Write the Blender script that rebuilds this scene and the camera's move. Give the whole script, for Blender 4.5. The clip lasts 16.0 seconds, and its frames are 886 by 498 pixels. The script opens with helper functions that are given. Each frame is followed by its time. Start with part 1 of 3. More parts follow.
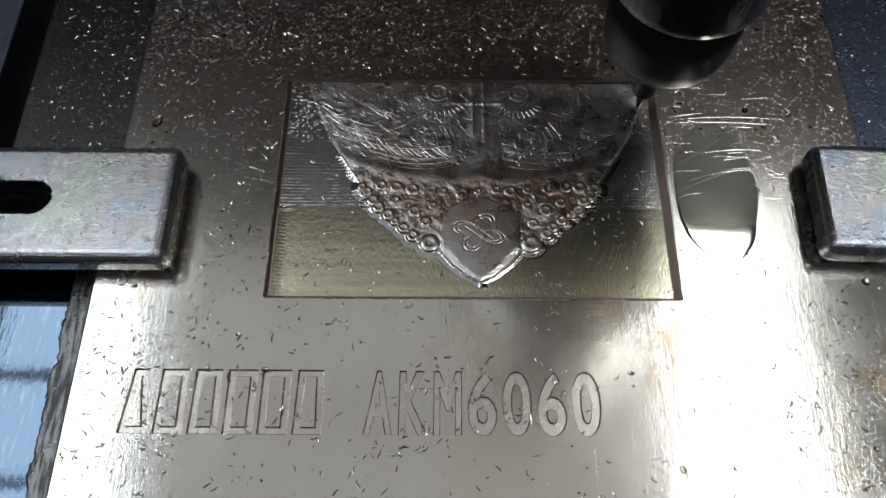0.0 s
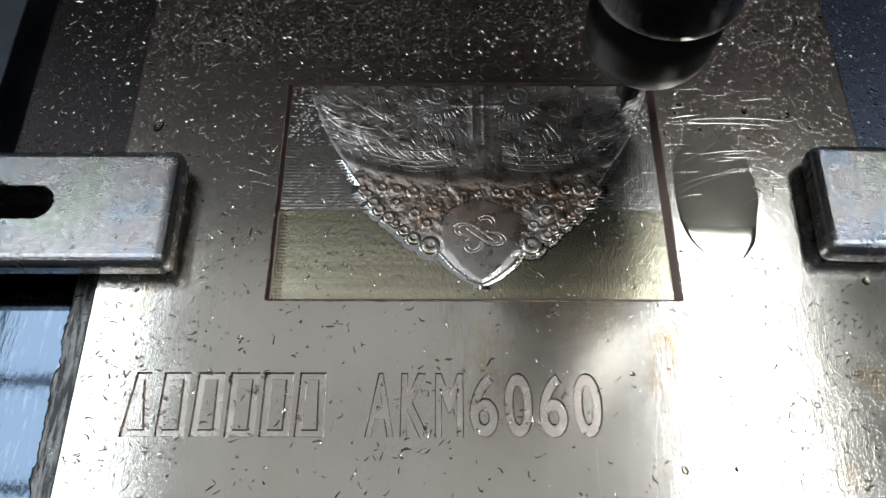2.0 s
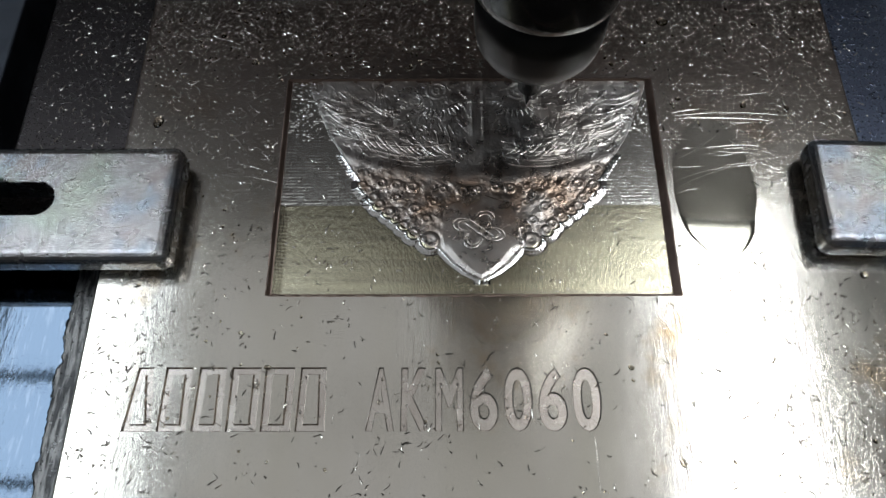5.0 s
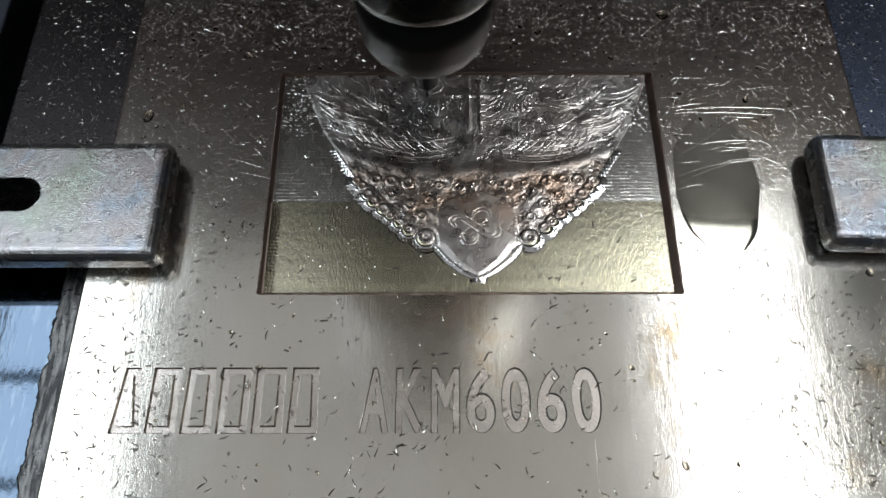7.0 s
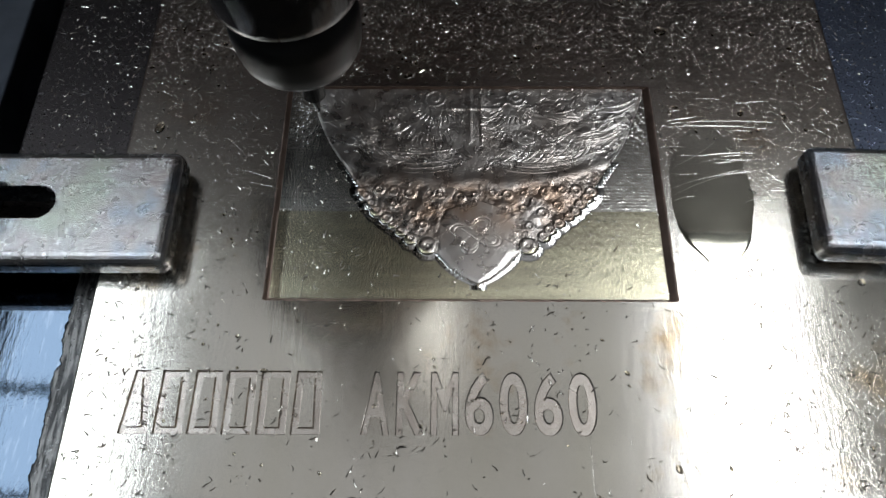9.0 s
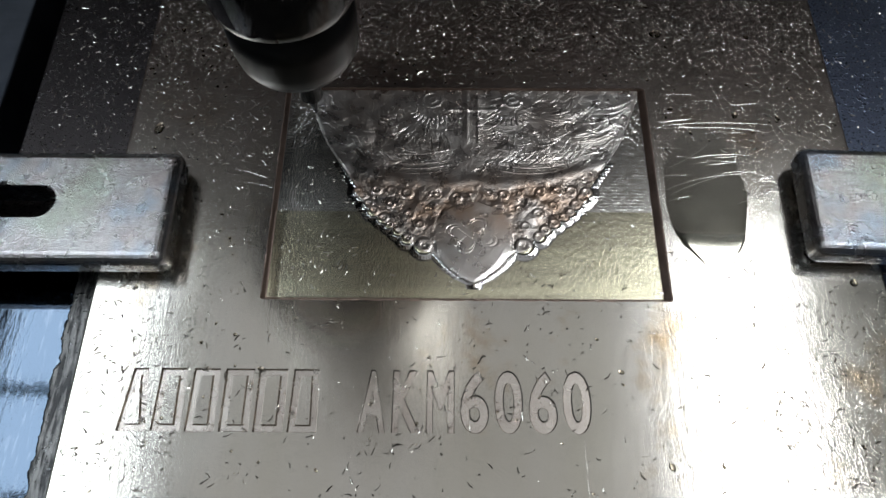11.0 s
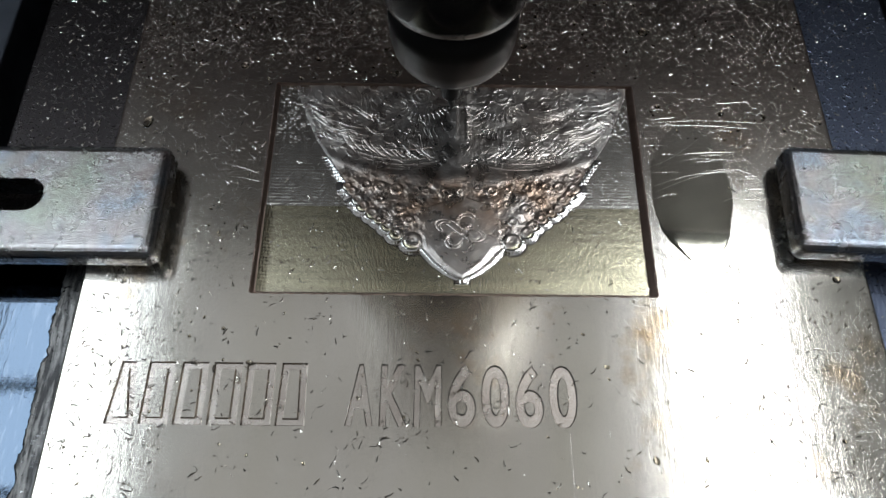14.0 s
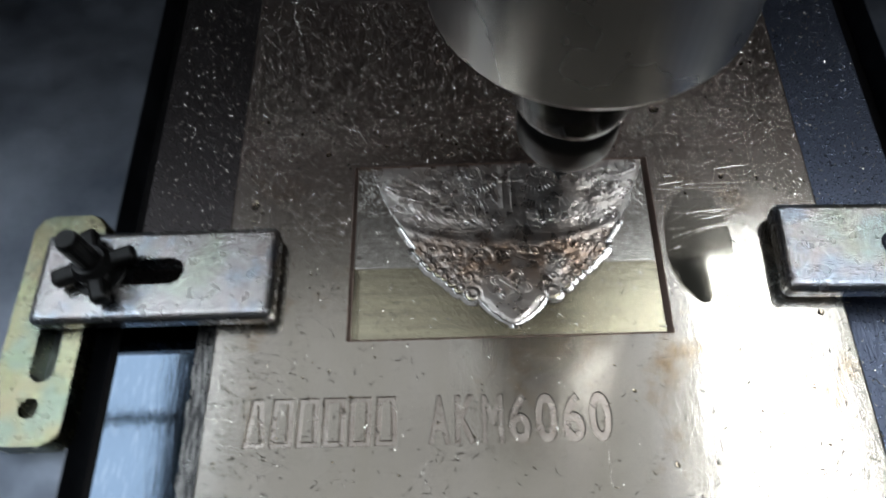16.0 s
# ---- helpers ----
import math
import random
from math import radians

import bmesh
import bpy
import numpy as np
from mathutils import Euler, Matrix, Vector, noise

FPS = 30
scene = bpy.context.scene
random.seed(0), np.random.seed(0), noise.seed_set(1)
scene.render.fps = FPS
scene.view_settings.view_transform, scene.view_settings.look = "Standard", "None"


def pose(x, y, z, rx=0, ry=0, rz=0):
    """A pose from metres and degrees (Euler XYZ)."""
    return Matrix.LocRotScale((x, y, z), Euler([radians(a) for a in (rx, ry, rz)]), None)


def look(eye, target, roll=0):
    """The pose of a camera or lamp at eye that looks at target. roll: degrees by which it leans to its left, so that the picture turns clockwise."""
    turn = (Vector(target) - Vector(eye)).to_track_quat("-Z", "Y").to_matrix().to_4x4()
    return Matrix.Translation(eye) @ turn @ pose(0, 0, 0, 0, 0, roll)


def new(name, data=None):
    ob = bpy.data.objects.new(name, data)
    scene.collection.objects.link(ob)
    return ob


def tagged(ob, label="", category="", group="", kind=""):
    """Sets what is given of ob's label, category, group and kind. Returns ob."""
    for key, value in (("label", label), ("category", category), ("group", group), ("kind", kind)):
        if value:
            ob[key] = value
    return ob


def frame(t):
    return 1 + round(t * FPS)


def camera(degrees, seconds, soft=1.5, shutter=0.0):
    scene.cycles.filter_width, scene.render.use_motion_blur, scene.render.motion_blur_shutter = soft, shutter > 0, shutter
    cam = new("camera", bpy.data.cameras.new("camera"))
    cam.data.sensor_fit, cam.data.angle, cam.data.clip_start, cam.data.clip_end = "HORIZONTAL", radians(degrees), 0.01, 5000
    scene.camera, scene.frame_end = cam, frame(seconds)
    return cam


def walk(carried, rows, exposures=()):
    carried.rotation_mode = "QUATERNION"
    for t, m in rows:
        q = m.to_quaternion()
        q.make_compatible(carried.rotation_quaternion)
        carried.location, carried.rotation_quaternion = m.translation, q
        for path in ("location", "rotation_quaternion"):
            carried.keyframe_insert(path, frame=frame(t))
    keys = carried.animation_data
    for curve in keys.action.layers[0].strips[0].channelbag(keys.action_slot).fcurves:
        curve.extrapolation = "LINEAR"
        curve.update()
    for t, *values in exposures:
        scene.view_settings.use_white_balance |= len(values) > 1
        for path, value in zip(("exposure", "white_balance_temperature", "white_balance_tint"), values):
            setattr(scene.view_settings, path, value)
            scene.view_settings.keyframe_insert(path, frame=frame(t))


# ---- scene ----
MM = 0.001
cam = camera(62.0, 16.0, shutter=0.5)
PATH = [
    (0, (-6.991, -63.127, 165.027), (-6.994, -62.29, 163.211), 0.2),
    (0.5, (-7.541, -63.389, 164.594), (-7.539, -62.547, 162.78), 0.4),
    (1, (-7.58, -63.46, 164.888), (-7.578, -62.619, 163.074), 0.4),
    (1.5, (-7.164, -63.45, 164.997), (-7.17, -62.607, 163.183), -0.1),
    (2, (-6.917, -63.631, 165.29), (-6.923, -62.785, 163.478), -0.3),
    (2.5, (-6.706, -63.247, 165.909), (-6.712, -62.404, 164.095), -0.2),
    (3, (-6.897, -63.462, 165.449), (-6.903, -62.616, 163.637), -0.2),
    (3.5, (-6.701, -63.24, 165.864), (-6.708, -62.392, 164.052), -0.4),
    (4, (-6.508, -63.116, 165.923), (-6.512, -62.277, 164.107), -0.3),
    (4.5, (-6.684, -63.864, 166.536), (-6.692, -63.032, 164.717), -0.6),
    (7, (-6.16, -62.603, 161.884), (-6.163, -61.771, 160.066), -0.3),
    (7.5, (-5.39, -65.067, 164.384), (-5.395, -64.221, 162.572), -0.0),
    (8, (-5.894, -65.512, 165.693), (-5.904, -64.659, 163.884), -0.4),
    (8.5, (-5.145, -66.174, 165.749), (-5.157, -65.312, 163.944), -0.6),
    (9, (-4.366, -66.41, 165.563), (-4.391, -65.539, 163.762), -1.3),
    (11.5, (-3.575, -67.763, 167.004), (-3.596, -66.887, 165.206), -0.9),
    (12, (-3.52, -67.366, 167.027), (-3.533, -66.494, 165.228), -0.5),
    (12.5, (-3.186, -68.53, 167.834), (-3.192, -67.654, 166.035), 0.1),
    (13, (-3.353, -68.594, 167.95), (-3.356, -67.721, 166.151), 0.3),
    (13.5, (-2.948, -68.739, 167.598), (-2.95, -67.864, 165.8), 0.5),
    (14, (-3.063, -68.537, 167.598), (-3.06, -67.668, 165.797), 0.8),
    (14.5, (-2.937, -67.979, 166.798), (-2.94, -67.111, 164.996), 0.4),
    (15, (-2.57, -68.796, 168.211), (-2.574, -67.935, 166.407), 0.3),
    (15.5, (-5.44, -73.851, 177.328), (-5.436, -73.002, 175.517), 0.7),
    (15.6, (-4.423, -76.781, 178.769), (-4.449, -75.92, 176.964), -0.6),
    (15.7, (-4.21, -76.169, 185.822), (-4.234, -75.317, 184.013), -0.5),
    (15.8, (-3.778, -75.227, 194.779), (-3.822, -74.392, 192.962), -2.8),
    (15.9, (-5.96, -78.6, 206.885), (-6.044, -77.708, 205.097), -5.8),
    (16, (-9.648, -79.611, 214.027), (-9.733, -78.694, 212.252), -6.6),
]
walk(cam, [(t, look([v * MM for v in eye], [v * MM for v in target], roll)) for t, eye, target, roll in PATH],
     [(0, 0.02), (1, 0.1), (3.5, 0.1), (4.5, 0.04), (8, 0.02), (16, 0.03)])

# world and light: two bright skylights over the bench, an added dim one between as fill, a dim grey workshop round it
world = bpy.data.worlds.new("workshop_air")
world.use_nodes = True
scene.world = world
bg = world.node_tree.nodes["Background"]
bg.inputs[0].default_value = (0.85, 0.92, 1.0, 1)
bg.inputs[1].default_value = 0.03


# ---- materials ----
class Mat:
    """A node material with short ways to wire it."""

    def __init__(self, name, color, rough=0.5, metal=0.0, **more):
        self.m = bpy.data.materials.new(name)
        self.m.use_nodes = True
        self.nt = self.m.node_tree
        self.b = self.nt.nodes["Principled BSDF"]
        self.b.inputs["Base Color"].default_value = (*color, 1)
        self.b.inputs["Roughness"].default_value = rough
        self.b.inputs["Metallic"].default_value = metal
        for k, v in more.items():
            self.b.inputs[k.replace("_", " ")].default_value = v
        self.co = self.add("ShaderNodeTexCoord").outputs["Object"]
        self.last_bump = None

    def add(self, kind, **props):
        n = self.nt.nodes.new(kind)
        for k, v in props.items():
            if k == "blend_type":
                n.blend_type = v
            elif k == "data_type":
                n.data_type = v
            elif k == "operation":
                n.operation = v
        return n

    def link(self, a, b):
        self.nt.links.new(a, b)

    def noise(self, scale, detail=4.0, stretch=(1, 1, 1), turn=0.0, rough=0.55):
        mp = self.add("ShaderNodeMapping")
        mp.inputs["Scale"].default_value = stretch
        mp.inputs["Rotation"].default_value = (0, 0, turn)
        self.link(self.co, mp.inputs[0])
        n = self.add("ShaderNodeTexNoise")
        n.inputs["Scale"].default_value = scale
        n.inputs["Detail"].default_value = detail
        n.inputs["Roughness"].default_value = rough
        self.link(mp.outputs[0], n.inputs["Vector"])
        return n.outputs["Fac"]

    def ramp(self, fac, lo, hi, a=0.0, b=1.0):
        r = self.add("ShaderNodeMapRange")
        for i, v in zip((1, 2, 3, 4), (lo, hi, a, b)):
            r.inputs[i].default_value = v
        self.link(fac, r.inputs[0])
        return r.outputs[0]

    def mix(self, fac, a, b):
        n = self.add("ShaderNodeMix", data_type="RGBA")
        self.link(fac, n.inputs[0])
        for v, s in ((a, n.inputs[6]), (b, n.inputs[7])):
            if isinstance(v, tuple):
                s.default_value = (*v, 1)
            else:
                self.link(v, s)
        return n.outputs[2]

    def math(self, op, a, b):
        n = self.add("ShaderNodeMath", operation=op)
        for v, s in ((a, n.inputs[0]), (b, n.inputs[1])):
            if isinstance(v, (int, float)):
                s.default_value = v
            else:
                self.link(v, s)
        return n.outputs[0]

    def bump(self, fac, strength, distance):
        n = self.add("ShaderNodeBump")
        n.inputs["Strength"].default_value = strength
        n.inputs["Distance"].default_value = distance
        self.link(fac, n.inputs["Height"])
        if self.last_bump:
            self.link(self.last_bump, n.inputs["Normal"])
        self.last_bump = n.outputs[0]
        self.link(self.last_bump, self.b.inputs["Normal"])

    def brushed(self, along, amount):
        """Stretch reflections along one direction."""
        v = self.add("ShaderNodeCombineXYZ")
        for i, c in enumerate(along):
            v.inputs[i].default_value = c
        self.link(v.outputs[0], self.b.inputs["Tangent"])
        self.b.inputs["Anisotropic"].default_value = amount

    def color(self, out):
        self.link(out, self.b.inputs["Base Color"])

    def rough(self, out):
        self.link(out, self.b.inputs["Roughness"])


def brass_plate_material():
    k = Mat("brushed_brass", (0.62, 0.57, 0.46), 0.2, 1.0)
    stain = k.noise(14, 3)
    tone = k.mix(k.ramp(stain, 0.25, 0.8), (0.65, 0.62, 0.565), (0.54, 0.50, 0.44))
    smear = k.ramp(k.noise(55, 4, (1, 0.16, 1), 0.05), 0.35, 0.7)
    tone = k.mix(k.math("MULTIPLY", smear, 0.6), tone, (0.52, 0.485, 0.40))
    rust = k.ramp(k.noise(30, 5, rough=0.65), 0.58, 0.74)
    # brushed lengthwise: reflections stretch along y
    k.brushed((0, 1, 0), 0.4)
    k.bump(k.noise(1400, 2, (1, 0.05, 1)), 0.05, 0.0002)
    k.bump(k.noise(130, 4), 0.022, 0.0006)
    k.bump(k.noise(420, 3, (1, 0.4, 1)), 0.08, 0.0003)
    k.bump(k.noise(2600, 2), 0.10, 0.0001)
    # splashed coolant: uneven wet film, thickest behind the pocket
    sep = k.add("ShaderNodeSeparateXYZ")
    k.link(k.co, sep.inputs[0])
    aside = k.math("MAXIMUM", k.ramp(sep.outputs[0], -0.058, -0.066), k.ramp(sep.outputs[0], 0.062, 0.080))
    patch = k.math("MULTIPLY", aside, k.ramp(k.noise(28, 3), 0.38, 0.62))
    behind = k.math("MAXIMUM", k.ramp(sep.outputs[1], 0.058, 0.080, 0.0, 1.0), k.ramp(sep.outputs[1], 0.0, 0.06, 0.0, 0.40))
    splash = k.math("MAXIMUM", behind, k.math("MULTIPLY", patch, 0.22))
    stained = k.mix(k.math("MULTIPLY", rust, 0.75), tone, (0.40, 0.26, 0.12))
    oil = k.math("MULTIPLY", k.ramp(sep.outputs[1], 0.03, 0.075), k.ramp(k.noise(45, 5), 0.25, 0.6, 0.45, 1.0))
    k.color(k.mix(oil, stained, (0.60, 0.51, 0.46)))
    coarse = k.ramp(k.noise(850, 2, (1, 1.7, 1), 0.3, rough=0.5), 0.60, 0.74)
    small = k.ramp(k.noise(1800, 2, rough=0.5), 0.57, 0.72)
    coarse = k.math("MULTIPLY", coarse, k.ramp(k.noise(330, 2), 0.46, 0.54))
    drops = k.math("MULTIPLY", k.math("MAXIMUM", coarse, small), splash)
    k.rough(k.math("MULTIPLY", k.ramp(k.noise(70, 3), 0.3, 0.7, 0.15, 0.18), k.ramp(drops, 0.02, 0.3, 1.0, 0.35)))
    k.bump(k.math("MULTIPLY", coarse, splash), 0.9, 0.0001)
    k.bump(k.math("MULTIPLY", small, splash), 0.9, 0.00005)
    k.bump(k.math("MULTIPLY", k.noise(240, 4), splash), 0.16, 0.0008)
    return k.m


def groove_material():
    k = Mat("engraved_brass", (0.60, 0.55, 0.47), 0.26, 1.0)
    k.color(k.mix(k.ramp(k.noise(90, 4), 0.3, 0.7), (0.60, 0.55, 0.49), (0.48, 0.42, 0.37)))
    k.rough(k.ramp(k.noise(300, 3), 0.3, 0.7, 0.22, 0.29))
    k.bump(k.noise(900, 2, (1, 0.2, 1)), 0.06, 0.0003)
    return k.m


def floor_material():
    k = Mat("milled_brass", (0.60, 0.55, 0.33), 0.24, 1.0)
    sep = k.add("ShaderNodeSeparateXYZ")
    k.link(k.co, sep.inputs[0])
    finished = k.ramp(sep.outputs[1], 0.0249, 0.0251)
    lower = k.mix(k.ramp(k.noise(40, 4), 0.3, 0.7), (0.64, 0.60, 0.44), (0.575, 0.53, 0.375))
    passes = k.ramp(k.noise(420, 3, (0.03, 1, 1)), 0.35, 0.65)
    lower = k.mix(k.math("MULTIPLY", passes, 0.7), lower, (0.44, 0.405, 0.31))
    k.color(k.mix(finished, lower, (0.66, 0.635, 0.58)))
    k.brushed((1, 0, 0), 0.5)
    k.rough(k.ramp(k.noise(700, 3), 0.3, 0.7, 0.21, 0.26))
    k.bump(k.noise(2000, 2, (1, 0.35, 1)), 0.24, 0.0002)
    k.bump(k.noise(1300, 2, (0.06, 1, 1)), 0.035, 0.0002)
    k.bump(k.noise(330, 2, (0.02, 1, 1)), 0.025, 0.0003)
    return k.m


def relief_material():
    k = Mat("wet_carved_brass", (0.56, 0.50, 0.42), 0.16, 1.0)
    sep = k.add("ShaderNodeSeparateXYZ")
    k.link(k.co, sep.inputs[0])
    band = k.math("MULTIPLY", k.ramp(sep.outputs[1], 0.014, 0.024), k.ramp(sep.outputs[1], 0.031, 0.040, 1.0, 0.0))
    brown = k.math("MULTIPLY", band, k.ramp(k.noise(150, 4), 0.35, 0.6, 0.2, 1.0))
    tone = k.mix(k.ramp(k.noise(60, 5), 0.35, 0.75), (0.66, 0.625, 0.59), (0.55, 0.47, 0.41))
    k.color(k.mix(brown, tone, (0.50, 0.36, 0.27)))
    k.rough(k.ramp(k.noise(200, 3), 0.3, 0.7, 0.22, 0.38))
    k.bump(k.noise(1700, 3), 0.30, 0.0002)
    return k.m


def coolant_material():
    return Mat("clear_coolant", (0.60, 0.56, 0.48), 0.02, 0.0, Transmission_Weight=1.0, IOR=1.36).m


def film_material():
    """Brass under a film of coolant: smooth where it is deep, as rough as the plate where it thins out."""
    k = Mat("coolant_film_on_brass", (0.55, 0.50, 0.42), 0.05, 1.0)
    sep = k.add("ShaderNodeSeparateXYZ")
    k.link(k.co, sep.inputs[0])
    edge = k.math("ADD", sep.outputs[1], k.math("MULTIPLY", k.noise(110, 4), 0.012))
    thin = k.ramp(edge, 0.026, 0.062)
    k.rough(k.ramp(thin, 0, 1, 0.04, 0.17))
    k.brushed((0, 1, 0), 0.5)
    k.color(k.mix(thin, (0.50, 0.475, 0.39), (0.61, 0.57, 0.51)))
    k.bump(k.noise(60, 2), 0.03, 0.0004)
    return k.m


def clamp_material(name="zinc_plated_steel", tint=(0.50, 0.51, 0.50)):
    k = Mat(name, tint, 0.35, 1.0)
    # passivated zinc: patches of straw, rose, blue and green
    warm = k.mix(k.ramp(k.noise(45, 3), 0.35, 0.65), tint, tuple(c * f for c, f in zip(tint, (1.0, 0.86, 0.84))))
    cool = k.ramp(k.noise(62, 3), 0.48, 0.62)
    worn = k.mix(k.math("MULTIPLY", cool, 0.6), warm, tuple(c * f for c, f in zip(tint, (0.72, 0.92, 1.16))))
    green = k.ramp(k.noise(38, 3, turn=1.1), 0.52, 0.66)
    worn = k.mix(k.math("MULTIPLY", green, 0.42), worn, tuple(c * f for c, f in zip(tint, (0.86, 1.0, 0.74))))
    k.color(k.mix(k.ramp(k.noise(500, 4), 0.62, 0.76), worn, tuple(c * 0.45 for c in tint)))
    drops = k.ramp(k.noise(700, 2), 0.56, 0.70)
    k.rough(k.math("MULTIPLY", k.ramp(k.noise(300, 3), 0.3, 0.7, 0.20, 0.30), k.ramp(drops, 0, 0.3, 1.0, 0.5)))
    k.bump(k.noise(2900, 3), 0.38, 0.00022)
    k.bump(k.noise(300, 3), 0.05, 0.0006)
    k.bump(k.math("MULTIPLY", drops, k.ramp(k.noise(50, 3), 0.48, 0.6)), 0.8, 0.00006)
    return k.m


def table_material():
    k = Mat("ground_steel_table", (0.30, 0.32, 0.35), 0.3, 1.0)
    sep = k.add("ShaderNodeSeparateXYZ")
    k.link(k.co, sep.inputs[0])
    ragged = k.math("ADD", sep.outputs[0], k.math("MULTIPLY", k.noise(130, 5, rough=0.65), 0.005))
    film = k.ramp(ragged, -0.0983, -0.0979, 1.0, 0.0)
    front = k.ramp(k.math("ADD", sep.outputs[1], k.math("MULTIPLY", k.noise(30, 4), 0.05)), 0.044, 0.046, 1.0, 0.0)
    wet = k.math("MULTIPLY", k.math("MULTIPLY", film, front), k.ramp(k.noise(17, 3), 0.36, 0.37))
    hatch = k.noise(900, 3, (1, 0.16, 1), -0.5)
    shade = k.mix(front, (0.10, 0.09, 0.09), (0.07, 0.07, 0.07))
    grain = k.mix(k.math("MULTIPLY", k.ramp(hatch, 0.42, 0.6), front), shade, (0.25, 0.245, 0.235))
    grain = k.mix(k.ramp(sep.outputs[0], 0.09, 0.10), grain, (0.11, 0.13, 0.18))
    scored = k.mix(k.ramp(hatch, 0.55, 0.68), (0.056, 0.074, 0.098), (0.075, 0.092, 0.115))
    k.color(k.mix(wet, grain, scored))
    # beads of spattered coolant where it is not flooded
    dry = k.ramp(wet, 0, 1, 1.0, 0.05)
    spatter = k.math("MULTIPLY", k.ramp(front, 0, 1, 1.0, 0.35), k.ramp(k.noise(40, 3), 0.30, 0.55, 0.35, 1.0))
    coarse = k.ramp(k.noise(800, 2, (1, 1.6, 1), 0.3, rough=0.5), 0.57, 0.72)
    small = k.ramp(k.noise(1500, 2, rough=0.5), 0.58, 0.72)
    coarse = k.math("MULTIPLY", coarse, k.ramp(k.noise(300, 2), 0.47, 0.55))
    drops = k.math("MULTIPLY", k.math("MULTIPLY", k.math("MAXIMUM", coarse, small), spatter), dry)
    k.rough(k.math("MULTIPLY", k.ramp(wet, 0, 1, 0.38, 0.05), k.ramp(drops, 0.02, 0.3, 1.0, 0.3)))
    k.bump(k.math("MULTIPLY", k.math("MULTIPLY", hatch, dry), k.ramp(front, 0, 1, 0.25, 1.0)), 0.5, 0.0006)
    k.bump(drops, 0.9, 0.0001)
    k.bump(k.math("MULTIPLY", k.noise(1300, 3, (1, 0.3, 1), -0.5), wet), 0.012, 0.0003)
    return k.m


def dry_table_material():
    k = Mat("dry_ground_steel", (0.22, 0.25, 0.30), 0.42, 1.0)
    # lighter clouds: blurred window reflections put into the steel's colour
    k.color(k.mix(k.ramp(k.noise(22, 5), 0.3, 0.7), (0.24, 0.265, 0.31), (0.09, 0.105, 0.13)))
    k.rough(k.ramp(k.noise(60, 4), 0.3, 0.7, 0.36, 0.5))
    k.bump(k.noise(500, 3, (0.3, 1, 1)), 0.2, 0.0004)
    return k.m


def simple(name, color, rough, metal=0.0, grain=400, amount=0.15, shine=0.5):
    k = Mat(name, color, rough, metal)
    k.b.inputs["Specular IOR Level"].default_value = shine
    k.color(k.mix(k.ramp(k.noise(grain / 6, 4), 0.3, 0.7), color, tuple(c * 0.75 for c in color)))
    k.rough(k.ramp(k.noise(grain / 3, 3), 0.3, 0.7, max(0.03, rough - 0.06), rough + 0.08))
    k.bump(k.noise(grain, 3), amount, 0.0003)
    return k.m


BRASS = brass_plate_material()
GROOVE = groove_material()
# darker and browner than the plate, for the pocket's walls and burr
CUT_WALL = simple("brown_cut_brass", (0.40, 0.29, 0.24), 0.4, 1.0, 700)
COOLANT = coolant_material()
FLOOR = floor_material()
RELIEF = relief_material()
WET_BRASS = simple("coolant_covered_brass", (0.50, 0.49, 0.47), 0.06, 1.0, 300, 0.03)
FILM = film_material()
ZINC = clamp_material()
YELLOW_ZINC = clamp_material("yellow_passivated_steel", (0.38, 0.39, 0.26))
TABLE = table_material()
DRY_TABLE = dry_table_material()
BLACK_OXIDE = simple("black_oxide_steel", (0.006, 0.006, 0.007), 0.12, 0.0, amount=0.03, shine=0.4)
NUT_GREY = simple("oiled_grey_steel", (0.035, 0.034, 0.034), 0.36, 1.0, 300, 0.04)
SPINDLE_STEEL = simple("satin_stainless_steel", (0.60, 0.57, 0.54), 0.26, 1.0, 90, 0.03)
CARBIDE = simple("tungsten_carbide", (0.012, 0.012, 0.012), 0.4, 0.0, shine=0.2)
SLOT_DARK = simple("near_black_slot_iron", (0.015, 0.015, 0.017), 0.6, 0.0)
CAST_DARK = simple("dark_painted_casting", (0.02, 0.02, 0.022), 0.5, 0.0, 120)
GANTRY_PAINT = simple("brown_grey_machine_paint", (0.33, 0.285, 0.275), 0.5, 0.0, 120)
BOLT_DARK = simple("blackened_bolt_steel", (0.03, 0.03, 0.03), 0.35, 0.8)
CHIP_BRASS = simple("cut_brass_swarf", (0.84, 0.79, 0.70), 0.15, 1.0, 800)
PLASTER = simple("grey_plaster", (0.5, 0.5, 0.5), 0.9, 0.0, 8)
CONCRETE = simple("concrete_floor", (0.3, 0.3, 0.29), 0.8, 0.0, 10)
SKY_GLASS = simple("frosted_skylight_glass", (0.8, 0.82, 0.84), 0.3, 0.0, 40)


# ---- mesh helpers (millimetres in, metres out) ----
def part(name, bm, material, parent=None, label="", smooth=False):
    me = bpy.data.meshes.new(name)
    bm.normal_update()
    bm.to_mesh(me)
    bm.free()
    if smooth:
        me.shade_smooth()
    me.materials.append(material)
    ob = new(name, me)
    if parent:
        ob.parent = parent
    return tagged(ob, label)


